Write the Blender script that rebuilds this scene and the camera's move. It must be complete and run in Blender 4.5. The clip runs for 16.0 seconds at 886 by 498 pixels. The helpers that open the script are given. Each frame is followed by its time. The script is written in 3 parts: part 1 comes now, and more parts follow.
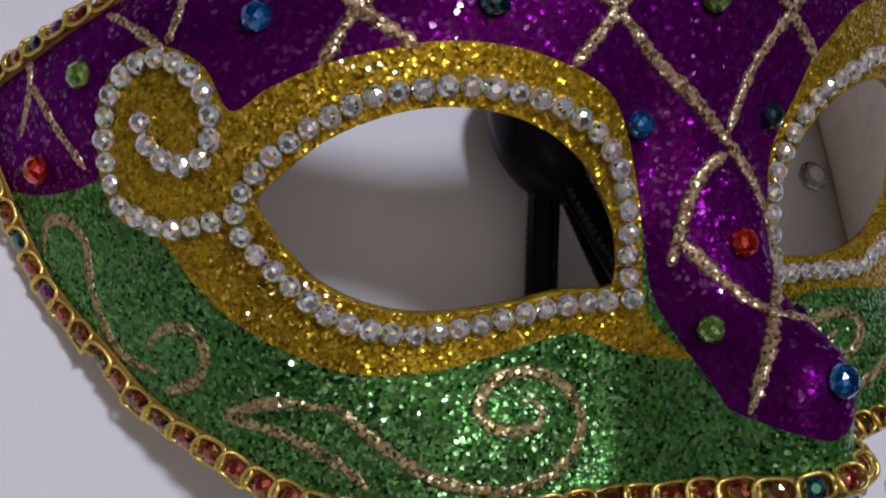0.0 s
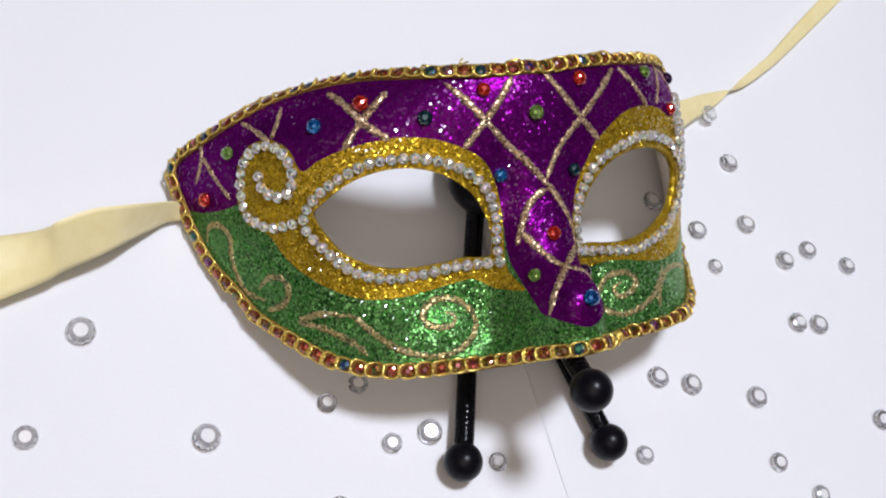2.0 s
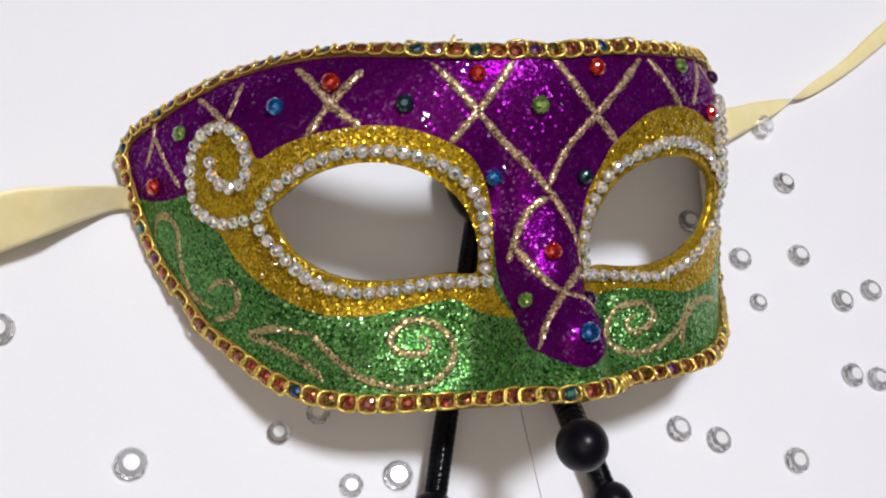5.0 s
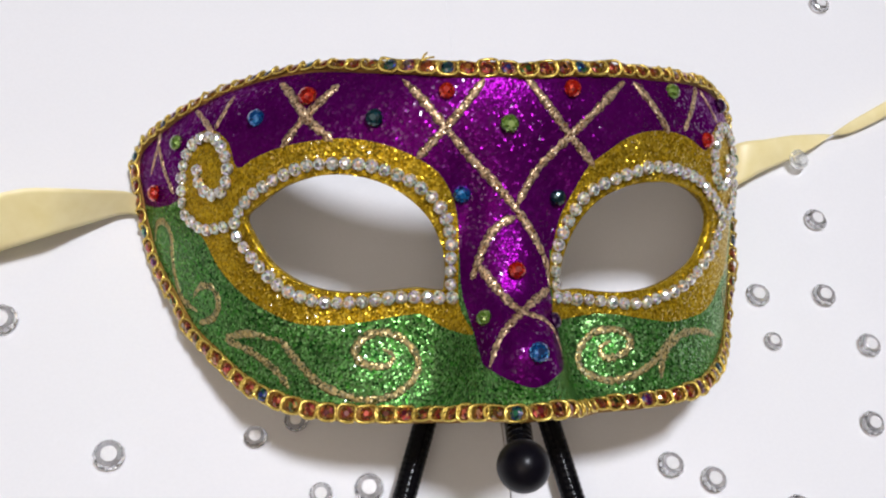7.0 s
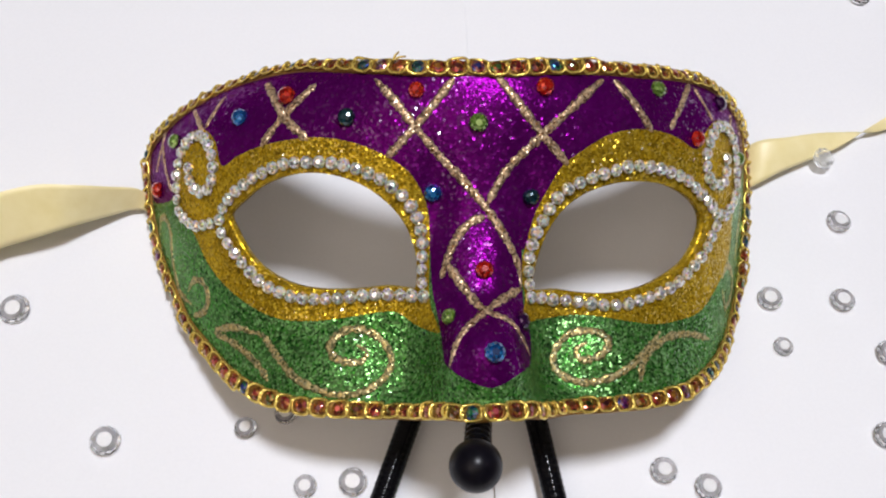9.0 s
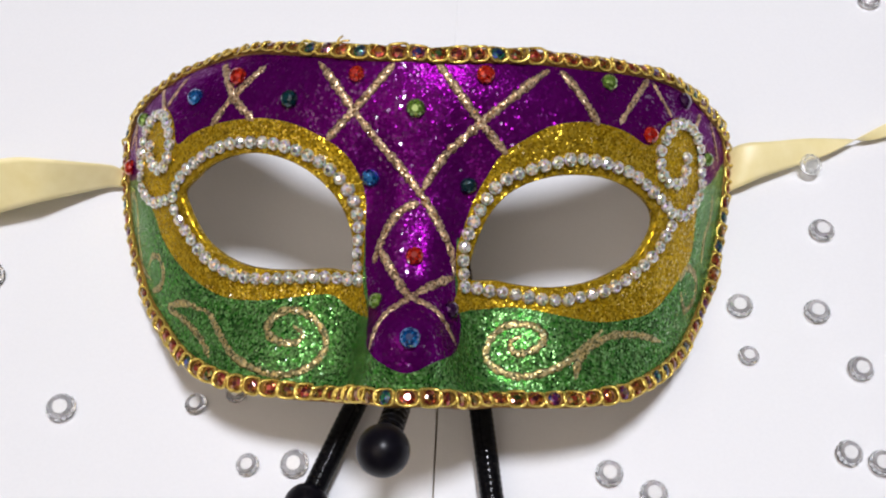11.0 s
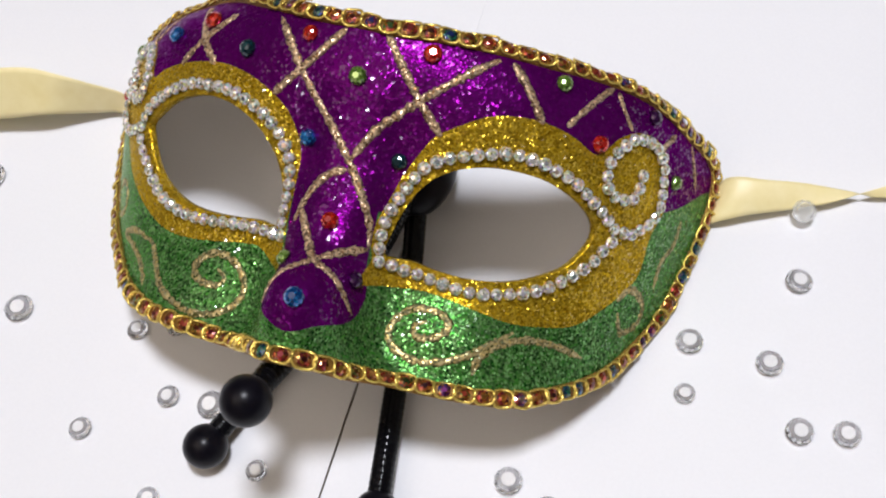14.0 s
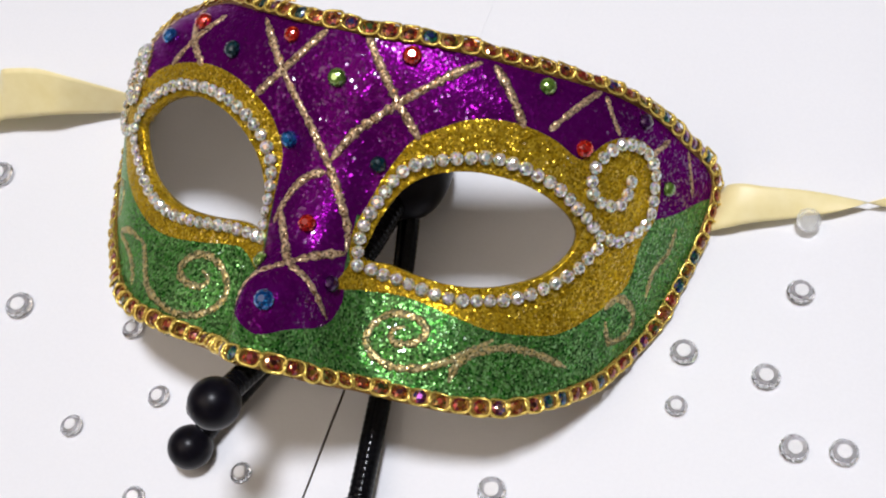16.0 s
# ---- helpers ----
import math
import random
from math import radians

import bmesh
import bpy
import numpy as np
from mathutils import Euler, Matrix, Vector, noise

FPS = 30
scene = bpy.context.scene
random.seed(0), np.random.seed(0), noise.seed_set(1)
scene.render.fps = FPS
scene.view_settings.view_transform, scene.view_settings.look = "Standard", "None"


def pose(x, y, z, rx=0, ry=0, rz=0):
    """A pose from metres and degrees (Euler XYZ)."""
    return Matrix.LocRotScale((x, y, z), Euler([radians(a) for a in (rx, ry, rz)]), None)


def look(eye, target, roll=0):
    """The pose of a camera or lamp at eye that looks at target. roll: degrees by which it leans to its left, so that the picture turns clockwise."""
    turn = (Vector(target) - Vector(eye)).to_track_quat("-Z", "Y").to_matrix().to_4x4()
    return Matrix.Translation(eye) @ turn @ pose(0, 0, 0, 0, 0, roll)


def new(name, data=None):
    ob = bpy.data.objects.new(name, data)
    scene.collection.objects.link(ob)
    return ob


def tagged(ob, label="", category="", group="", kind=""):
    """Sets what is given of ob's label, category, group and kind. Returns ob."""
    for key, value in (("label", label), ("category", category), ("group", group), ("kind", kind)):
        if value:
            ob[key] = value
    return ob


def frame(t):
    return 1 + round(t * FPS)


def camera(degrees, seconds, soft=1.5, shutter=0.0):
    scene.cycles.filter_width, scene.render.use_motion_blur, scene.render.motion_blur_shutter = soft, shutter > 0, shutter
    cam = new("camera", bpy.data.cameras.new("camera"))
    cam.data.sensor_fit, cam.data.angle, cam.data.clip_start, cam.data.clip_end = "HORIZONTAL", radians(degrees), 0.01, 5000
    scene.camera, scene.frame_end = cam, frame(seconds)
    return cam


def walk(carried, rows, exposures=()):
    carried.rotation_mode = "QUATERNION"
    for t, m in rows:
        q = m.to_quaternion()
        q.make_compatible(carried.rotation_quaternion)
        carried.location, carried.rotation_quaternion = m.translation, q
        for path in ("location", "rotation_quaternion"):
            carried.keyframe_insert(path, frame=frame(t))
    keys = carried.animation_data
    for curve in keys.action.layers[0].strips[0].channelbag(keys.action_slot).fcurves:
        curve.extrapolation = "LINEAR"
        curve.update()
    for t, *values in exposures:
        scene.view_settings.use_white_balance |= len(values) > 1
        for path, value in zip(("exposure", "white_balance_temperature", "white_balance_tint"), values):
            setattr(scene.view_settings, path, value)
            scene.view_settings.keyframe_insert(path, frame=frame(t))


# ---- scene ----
cam = camera(44.07, 16.0, soft=2.1)
PATH = [
    (0, -0.11664, -0.03682, 0.19156, 24.266, -20.088, -19.498),
    (0.5, -0.11474, -0.04334, 0.19390, 26.234, -18.868, -18.522),
    (1, -0.11718, -0.05159, 0.22800, 24.401, -15.993, -17.665),
    (1.5, -0.12887, -0.08410, 0.28772, 25.358, -13.706, -16.289),
    (2, -0.16540, -0.10886, 0.34799, 25.410, -16.832, -18.213),
    (2.5, -0.14857, -0.09523, 0.31769, 25.783, -14.848, -17.100),
    (3, -0.14146, -0.08970, 0.30865, 25.204, -14.410, -16.700),
    (3.5, -0.13876, -0.08858, 0.30735, 24.635, -14.858, -16.506),
    (4, -0.13352, -0.08967, 0.30668, 24.292, -14.993, -15.644),
    (4.5, -0.12806, -0.09233, 0.30593, 24.290, -15.195, -14.456),
    (7, -0.07183, -0.11210, 0.31615, 25.414, -8.537, -6.890),
    (7.5, -0.06160, -0.11383, 0.31689, 25.427, -6.866, -5.961),
    (8, -0.05148, -0.11467, 0.31862, 25.264, -5.284, -5.154),
    (8.5, -0.03988, -0.11551, 0.32019, 25.092, -3.710, -4.191),
    (9, -0.02812, -0.11574, 0.32166, 24.837, -2.339, -3.199),
    (11.5, 0.03067, -0.12305, 0.31679, 25.597, 2.510, 3.485),
    (12, 0.04349, -0.12340, 0.31556, 25.751, 3.347, 5.544),
    (12.5, 0.05439, -0.12108, 0.31509, 25.496, 3.889, 7.840),
    (13, 0.06515, -0.11960, 0.31404, 25.552, 4.455, 10.332),
    (13.5, 0.07599, -0.11898, 0.31128, 26.071, 4.968, 12.885),
    (14, 0.08488, -0.11588, 0.30993, 26.148, 5.149, 15.317),
    (14.5, 0.09200, -0.11344, 0.30838, 26.287, 5.537, 16.814),
    (15, 0.09892, -0.11237, 0.30600, 26.593, 6.537, 17.369),
    (15.5, 0.10362, -0.10948, 0.30484, 26.603, 7.388, 17.660),
    (16, 0.10683, -0.10699, 0.30334, 26.605, 8.105, 17.744),
]
EXPOSURES = [(0.0, -0.93, 5650, 19), (0.6, -0.88, 5650, 19), (1.2, -0.50, 5700, 18), (2.0, -0.08, 5750, 14), (3.0, -0.08, 5930, 13), (16.0, 0.0, 5970, 13)]
walk(cam, [(t, pose(x, y, z, rx, ry, rz)) for t, x, y, z, rx, ry, rz in PATH], EXPOSURES)

# world, lamp
world = bpy.data.worlds.new("room_air")
scene.world = world
world.use_nodes = True
world.node_tree.nodes["Background"].inputs[0].default_value = (0.9, 0.92, 1.0, 1)
world.node_tree.nodes["Background"].inputs[1].default_value = 0.05

LAMP_AT = (0.15, 0.12, 1.62)
lamp_data = bpy.data.lights.new("ceiling_lamp", "AREA")
lamp_data.shape, lamp_data.size, lamp_data.energy = "DISK", 0.26, 22.0
lamp_data.color = (1.0, 0.985, 0.975)
lamp = new("ceiling_lamp", lamp_data)
lamp.matrix_world = look(LAMP_AT, (0, 0.02, 0))
# Unseen fill lamp added in a corner, open to the ceiling, to lift the shade.
glow_data = bpy.data.lights.new("unseen_fill_uplight", "AREA")
glow_data.shape, glow_data.size, glow_data.energy = "DISK", 0.3, 30.0
glow_data.color = (1.0, 0.85, 0.68)
glow = new("unseen_fill_uplight", glow_data)
glow.matrix_world = look((-0.95, -0.85, 0.75), (-0.9, -0.8, 1.7))


# ---- materials ----
class Nodes:
    """A small wrapper to write node trees in lines."""

    def __init__(self, name):
        self.mat = bpy.data.materials.new(name)
        self.mat.use_nodes = True
        self.tree = self.mat.node_tree
        self.bsdf = self.tree.nodes["Principled BSDF"]

    def add(self, kind, **props):
        node = self.tree.nodes.new(kind)
        for key, value in props.items():
            setattr(node, key, value)
        return node

    def link(self, a, b):
        self.tree.links.new(a, b)

    def put(self, name, value):
        self.bsdf.inputs[name].default_value = value

    def place(self):
        return self.add("ShaderNodeNewGeometry").outputs["Position"]

    def noise(self, scale, detail=3.0, rough=0.55, where=None):
        n = self.add("ShaderNodeTexNoise")
        n.inputs["Scale"].default_value, n.inputs["Detail"].default_value, n.inputs["Roughness"].default_value = scale, detail, rough
        self.link(where or self.place(), n.inputs["Vector"])
        return n

    def ramp(self, fac, stops):
        n = self.add("ShaderNodeValToRGB")
        while len(n.color_ramp.elements) < len(stops):
            n.color_ramp.elements.new(0.5)
        for el, (at, col) in zip(n.color_ramp.elements, stops):
            el.position, el.color = at, (*col, 1)
        self.link(fac, n.inputs["Fac"])
        return n.outputs["Color"]

    def math(self, op, a, b=0.0, c=0.0):
        n = self.add("ShaderNodeMath", operation=op)
        for i, v in enumerate((a, b, c)):
            if isinstance(v, (int, float)):
                n.inputs[i].default_value = v
            else:
                self.link(v, n.inputs[i])
        return n.outputs[0]

    def mix(self, fac, a, b):
        n = self.add("ShaderNodeMix", data_type="RGBA")
        for sock, v in ((n.inputs[0], fac), (n.inputs[6], a), (n.inputs[7], b)):
            if isinstance(v, (int, float)):
                sock.default_value = v
            elif isinstance(v, tuple):
                sock.default_value = (*v, 1)
            else:
                self.link(v, sock)
        return n.outputs[2]

    def bump(self, height, strength, distance, normal=None):
        n = self.add("ShaderNodeBump")
        n.inputs["Strength"].default_value, n.inputs["Distance"].default_value = strength, distance
        self.link(height, n.inputs["Height"])
        if normal is not None:
            self.link(normal, n.inputs["Normal"])
        self.link(n.outputs[0], self.bsdf.inputs["Normal"])
        return n.outputs[0]


def glitter(name, dark, mid, light, glint, size, tilt, cover, rough=0.12, gloss=0.4, metal=0.0, wear=0.5, grain=0.5, show=0.3, gleam=0.1):
    """Paint under small clear-coated flakes. glint: the flakes' own colour; size: a flake's width in metres; tilt: how far flakes lean; cover: the share of flakes; show: how far their own colour shows; gleam: the paint's plain gloss."""
    m = Nodes(name)
    where = m.place()
    cells = m.add("ShaderNodeTexVoronoi", feature="F1")
    cells.inputs["Scale"].default_value = 1 / size
    m.link(where, cells.inputs["Vector"])
    split = m.add("ShaderNodeSeparateColor")
    m.link(cells.outputs["Color"], split.inputs[0])
    wide, patch = m.noise(420.0, 4.0, where=where), m.noise(70.0, 3.0, where=where)
    tone = m.math("MULTIPLY_ADD", wide.outputs["Fac"], wear, m.math("MULTIPLY_ADD", split.outputs[0], grain, 0.25 - grain / 2))
    tone = m.math("ADD", tone, m.math("MULTIPLY_ADD", patch.outputs["Fac"], 0.5, -0.25))
    flake = m.math("GREATER_THAN", split.outputs[2], 1.0 - cover)
    paint = m.ramp(tone, [(0.15, dark), (0.5, mid), (0.9, light)])
    # Each flake leans its own way.
    lean = m.add("ShaderNodeVectorMath", operation="SUBTRACT")
    m.link(cells.outputs["Color"], lean.inputs[0])
    lean.inputs[1].default_value = (0.5, 0.5, 0.5)
    far = m.math("MULTIPLY_ADD", m.math("POWER", split.outputs[1], 4.0), 1.5, 0.75)
    leaning = []
    for share in (0.55, 1.0):
        grown = m.add("ShaderNodeVectorMath", operation="SCALE")
        m.link(lean.outputs[0], grown.inputs[0])
        m.link(m.math("MULTIPLY", m.math("MULTIPLY", flake, far), tilt * share), grown.inputs["Scale"])
        total = m.add("ShaderNodeVectorMath", operation="ADD")
        m.link(m.add("ShaderNodeNewGeometry").outputs["Normal"], total.inputs[0])
        m.link(grown.outputs[0], total.inputs[1])
        unit = m.add("ShaderNodeVectorMath", operation="NORMALIZE")
        m.link(total.outputs[0], unit.inputs[0])
        leaning.append(unit.outputs[0])
    shine = m.ramp(split.outputs[1], [(0.0, tuple(c * 0.10 for c in glint)), (0.6, tuple(c * 0.30 for c in glint)), (1.0, tuple(c * 0.8 for c in glint))])
    m.link(m.mix(m.math("MULTIPLY", flake, show), paint, shine), m.bsdf.inputs["Base Color"])
    m.put("Metallic", metal)
    m.put("Roughness", gloss)
    m.put("Specular IOR Level", gleam)
    m.put("Specular Tint", (*(0.25 + 0.75 * c for c in glint), 1))
    bright = m.math("MULTIPLY_ADD", m.math("GREATER_THAN", split.outputs[0], 0.74), 0.70, 0.06)
    m.link(m.math("MULTIPLY", flake, bright), m.bsdf.inputs["Coat Weight"])
    m.put("Coat Roughness", rough)
    m.put("Coat IOR", 1.55)
    m.link(leaning[1], m.bsdf.inputs["Coat Normal"])
    m.bump(cells.outputs["Distance"], 0.25, size * 0.3, leaning[0])
    return m.mat


def plain(name, colour, rough, metal=0.0, vary=0.12, scale=300.0, bump=0.0, coat=0.0, film=0.0, spread=0.0):
    """A surface of one colour with grain at two scales; spread: the share by which alike pieces differ."""
    m = Nodes(name)
    n = m.noise(scale, 5.0)
    low = tuple(c * (1 - vary) for c in colour)
    high = tuple(min(1.0, c * (1 + vary)) for c in colour)
    col = m.ramp(n.outputs["Fac"], [(0.3, low), (0.7, high)])
    if spread:
        r = m.add("ShaderNodeObjectInfo").outputs["Random"]
        col = m.mix(m.math("MULTIPLY", r, spread), col, tuple(c * 0.35 for c in colour))
    m.link(col, m.bsdf.inputs["Base Color"])
    m.put("Metallic", metal)
    m.put("Coat Weight", coat)
    m.put("Coat Roughness", 0.08)
    m.link(m.math("MULTIPLY_ADD", m.noise(scale * 0.23).outputs["Fac"], 0.12, rough - 0.06), m.bsdf.inputs["Roughness"])
    if film:
        m.put("Thin Film Thickness", film)
        m.put("Thin Film IOR", 1.6)
    if bump:
        m.bump(n.outputs["Fac"], 0.5, bump)
    return m.mat


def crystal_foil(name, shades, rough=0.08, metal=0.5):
    """Cut glass over a silver foil: each facet of each stone takes a random shade, bright and dark reflections painted
    into its base colour.
    """
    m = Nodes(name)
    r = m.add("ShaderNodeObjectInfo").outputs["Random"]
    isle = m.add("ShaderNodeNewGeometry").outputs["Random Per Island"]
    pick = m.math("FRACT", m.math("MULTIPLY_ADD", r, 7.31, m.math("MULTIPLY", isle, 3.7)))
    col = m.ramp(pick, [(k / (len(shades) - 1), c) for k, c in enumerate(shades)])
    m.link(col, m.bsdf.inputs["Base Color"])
    m.put("Metallic", metal)
    m.put("Roughness", rough)
    m.put("Coat Weight", 0.9)
    m.put("Coat Roughness", 0.09)
    m.put("Coat IOR", 1.6)
    return m.mat


PURPLE = glitter("purple_glitter_paint", (0.044, 0.0006, 0.050), (0.082, 0.001, 0.092), (0.134, 0.003, 0.150), (0.50, 0.04, 0.52), 0.00070, 0.46, 0.75, 0.13, 0.27, 0.55, 0.5, 0.06, 0.10, 0.0)
# Crystal tops: white, dark and tinted reflections are painted as facet colours.
CRYSTAL_TOP = crystal_foil("crystal_table_painted_glints", [(0.30, 0.32, 0.33), (0.96, 0.95, 0.90), (0.14, 0.13, 0.18), (0.92, 0.92, 0.88), (0.55, 0.74, 0.74), (0.22, 0.22, 0.24), (0.92, 0.62, 0.42), (0.97, 0.96, 0.88), (0.25, 0.25, 0.40)], 0.09, 0.6)
GOLD = glitter("gold_glitter_paint", (0.19, 0.100, 0.001), (0.40, 0.235, 0.003), (0.66, 0.43, 0.012), (1.0, 0.78, 0.10), 0.00056, 0.95, 0.8, 0.13, 0.27, 0.60, 0.6, 0.8, 0.32, 0.05)
GREEN = glitter("green_glitter_paint", (0.002, 0.018, 0.003), (0.009, 0.064, 0.008), (0.054, 0.235, 0.026), (0.54, 1.0, 0.34), 0.00060, 0.66, 0.8, 0.12, 0.27, 0.50, 0.6, 1.0, 0.38, 0.08)
ROSE = glitter("champagne_glitter_glue", (0.11, 0.050, 0.016), (0.38, 0.205, 0.080), (0.86, 0.60, 0.34), (1.0, 0.84, 0.60), 0.00056, 0.95, 0.85, 0.14, 0.30, 0.50, 0.7, 1.6, 0.42, 0.1)
SCROLL = glitter("fine_champagne_glitter", (0.020, 0.042, 0.008), (0.115, 0.092, 0.022), (0.54, 0.40, 0.14), (1.0, 0.88, 0.50), 0.00056, 0.75, 0.85, 0.14, 0.30, 0.45, 0.9, 1.7, 0.42, 0.1)
THREAD = plain("gold_metal_thread", (0.92, 0.61, 0.13), 0.25, 0.75, 0.3, 1800.0, 0.0002)
BACKING = plain("dark_gold_braid_backing", (0.26, 0.13, 0.02), 0.55, 0.4, 0.4, 1500.0, 0.0003)
# Crystal facets: sparkle and dark reflections painted in, with the rainbow tints.
CLEAR = crystal_foil("rainbow_crystal_painted_glints", [(0.09, 0.09, 0.08), (0.99, 0.97, 0.90), (0.34, 0.31, 0.20), (0.55, 0.88, 0.84), (1.0, 0.98, 0.90), (0.95, 0.56, 0.26), (0.20, 0.18, 0.12), (0.99, 0.96, 0.84), (0.62, 0.50, 0.92), (1.0, 0.98, 0.90), (0.72, 0.78, 0.30), (0.05, 0.05, 0.05)], 0.08, 0.55)
SILVER = plain("silver_foil", (0.97, 0.97, 0.99), 0.10, 0.76, 0.05, 1500.0)
# White colour on the clear stones' tables stands in for the foil's bright reflection.
TABLE_FACET = plain("table_facet_painted_glare", (0.98, 0.98, 0.98), 0.10, 0.22, 0.05, 900.0)
ACRYLIC = plain("clear_acrylic_stone", (0.98, 0.98, 0.99), 0.06, 0.0, 0.01)
ACRYLIC.node_tree.nodes["Principled BSDF"].inputs["Transmission Weight"].default_value = 1.0
ACRYLIC.node_tree.nodes["Principled BSDF"].inputs["IOR"].default_value = 1.49
# Gem hues are their own; the dark-to-bright facet steps are painted reflections.
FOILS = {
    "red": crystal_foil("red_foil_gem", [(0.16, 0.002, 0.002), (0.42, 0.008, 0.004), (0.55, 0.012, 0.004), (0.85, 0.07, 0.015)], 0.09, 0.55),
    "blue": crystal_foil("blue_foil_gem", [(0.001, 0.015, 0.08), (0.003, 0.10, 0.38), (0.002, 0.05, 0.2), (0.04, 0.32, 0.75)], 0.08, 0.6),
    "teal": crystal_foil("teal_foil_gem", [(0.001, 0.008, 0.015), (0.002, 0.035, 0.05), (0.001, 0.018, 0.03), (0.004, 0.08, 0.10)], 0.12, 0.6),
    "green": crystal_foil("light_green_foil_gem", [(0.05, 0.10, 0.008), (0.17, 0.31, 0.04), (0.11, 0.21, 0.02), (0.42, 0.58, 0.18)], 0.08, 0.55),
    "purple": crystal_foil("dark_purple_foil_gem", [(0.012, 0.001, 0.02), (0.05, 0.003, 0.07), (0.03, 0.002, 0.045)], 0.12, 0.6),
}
# Mixed sequin hues, with near-black and bright facets painted as reflections.
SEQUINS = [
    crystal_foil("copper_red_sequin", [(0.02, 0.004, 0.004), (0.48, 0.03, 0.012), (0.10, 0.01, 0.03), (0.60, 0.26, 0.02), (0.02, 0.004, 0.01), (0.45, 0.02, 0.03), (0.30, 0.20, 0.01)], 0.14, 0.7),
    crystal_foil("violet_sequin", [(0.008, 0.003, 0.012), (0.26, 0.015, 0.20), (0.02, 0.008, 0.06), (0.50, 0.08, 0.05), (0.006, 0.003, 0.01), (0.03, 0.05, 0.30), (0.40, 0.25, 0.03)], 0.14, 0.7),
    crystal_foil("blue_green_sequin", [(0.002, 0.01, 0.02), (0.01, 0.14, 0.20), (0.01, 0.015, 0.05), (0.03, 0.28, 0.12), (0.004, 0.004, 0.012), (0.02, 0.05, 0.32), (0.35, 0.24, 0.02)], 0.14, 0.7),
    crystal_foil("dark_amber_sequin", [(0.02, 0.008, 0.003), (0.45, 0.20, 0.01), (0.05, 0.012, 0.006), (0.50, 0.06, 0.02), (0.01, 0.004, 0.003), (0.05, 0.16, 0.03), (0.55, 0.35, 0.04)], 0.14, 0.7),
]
BLACK = plain("black_soft_plastic", (0.004, 0.0035, 0.006), 0.3, 0.0, 0.3, 500.0, 0.00004)
RUBBER = plain("black_ribbed_sleeve", (0.003, 0.003, 0.004), 0.13, 0.0, 0.3, 700.0)
PAPER = plain("white_paper", (0.80, 0.80, 0.81), 0.62, 0.0, 0.012, 900.0, 0.00003)
WOOD = plain("light_tabletop", (0.45, 0.36, 0.27), 0.5, 0.0, 0.2, 40.0)
WALL = plain("beige_wall_paint", (0.46, 0.41, 0.35), 0.8, 0.0, 0.04, 8.0)
CEILING = plain("white_ceiling_paint", (0.88, 0.86, 0.83), 0.8, 0.0, 0.03, 8.0)
PULP = plain("white_paper_pulp", (0.82, 0.73, 0.60), 0.8, 0.0, 0.08, 200.0, 0.0002)
GLASS = plain("clear_acrylic", (0.93, 0.94, 0.92), 0.12, 0.0, 0.02)
GLASS.node_tree.nodes["Principled BSDF"].inputs["Transmission Weight"].default_value = 0.75
FLOORING = plain("beige_floor", (0.62, 0.54, 0.46), 0.6, 0.0, 0.15, 10.0)


def satin():
    m = Nodes("pale_yellow_satin")
    weave = m.add("ShaderNodeTexWave", wave_type="BANDS", bands_direction="X")
    weave.inputs["Scale"].default_value, weave.inputs["Distortion"].default_value = 900.0, 2.0
    m.link(m.place(), weave.inputs["Vector"])
    n = m.noise(160.0)
    m.link(m.ramp(n.outputs["Fac"], [(0.3, (0.84, 0.72, 0.34)), (0.7, (0.90, 0.79, 0.43))]), m.bsdf.inputs["Base Color"])
    m.put("Roughness", 0.38)
    m.put("Anisotropic", 0.6)
    m.put("Sheen Weight", 0.4)
    m.put("Subsurface Weight", 0.0)
    m.put("Transmission Weight", 0.0)
    m.bump(weave.outputs["Fac"], 0.12, 0.0001)
    return m.mat


SATIN = satin()
RUBBER.node_tree.nodes["Principled BSDF"].inputs["Specular IOR Level"].default_value = 0.15
BLACK.node_tree.nodes["Principled BSDF"].inputs["Specular IOR Level"].default_value = 0.16


# ---- building helpers ----
def mesh_of(name, bm, material, smooth=True):
    me = bpy.data.meshes.new(name)
    bmesh.ops.recalc_face_normals(bm, faces=bm.faces)
    bm.to_mesh(me)
    bm.free()
    for p in me.polygons:
        p.use_smooth = smooth
    for mat in material if isinstance(material, tuple) else (material,):
        me.materials.append(mat)
    return me


def part(name, bm, material, parent=None, label="", smooth=True):
    ob = new(name, mesh_of(name, bm, material, smooth) if isinstance(bm, bmesh.types.BMesh) else bm)
    ob.parent = parent
    return tagged(ob, label)


def box(size, at):
    bm = bmesh.new()
    bmesh.ops.create_cube(bm, size=1.0, matrix=Matrix.Translation(at) @ Matrix.Diagonal((*size, 1)))
    return bm


def spline(points, step, closed=False):
    """A smooth curve through points, sampled about every step metres."""
    pts = np.array(points, float)
    n = len(pts)
    out = []
    for i in range(n if closed else n - 1):
        if closed:
            a, b, c, d = (pts[(i + k) % n] for k in (-1, 0, 1, 2))
        else:
            a, b, c, d = pts[max(i - 1, 0)], pts[i], pts[i + 1], pts[min(i + 2, n - 1)]
        steps = max(2, int(np.linalg.norm(c - b) / step) + 1)
        for s in np.arange(steps) / steps:
            out.append(0.5 * (2 * b + (c - a) * s + (2 * a - 5 * b + 4 * c - d) * s**2 + (3 * b - a - 3 * c + d) * s**3))
    if not closed:
        out.append(pts[-1])
    return np.array(out)


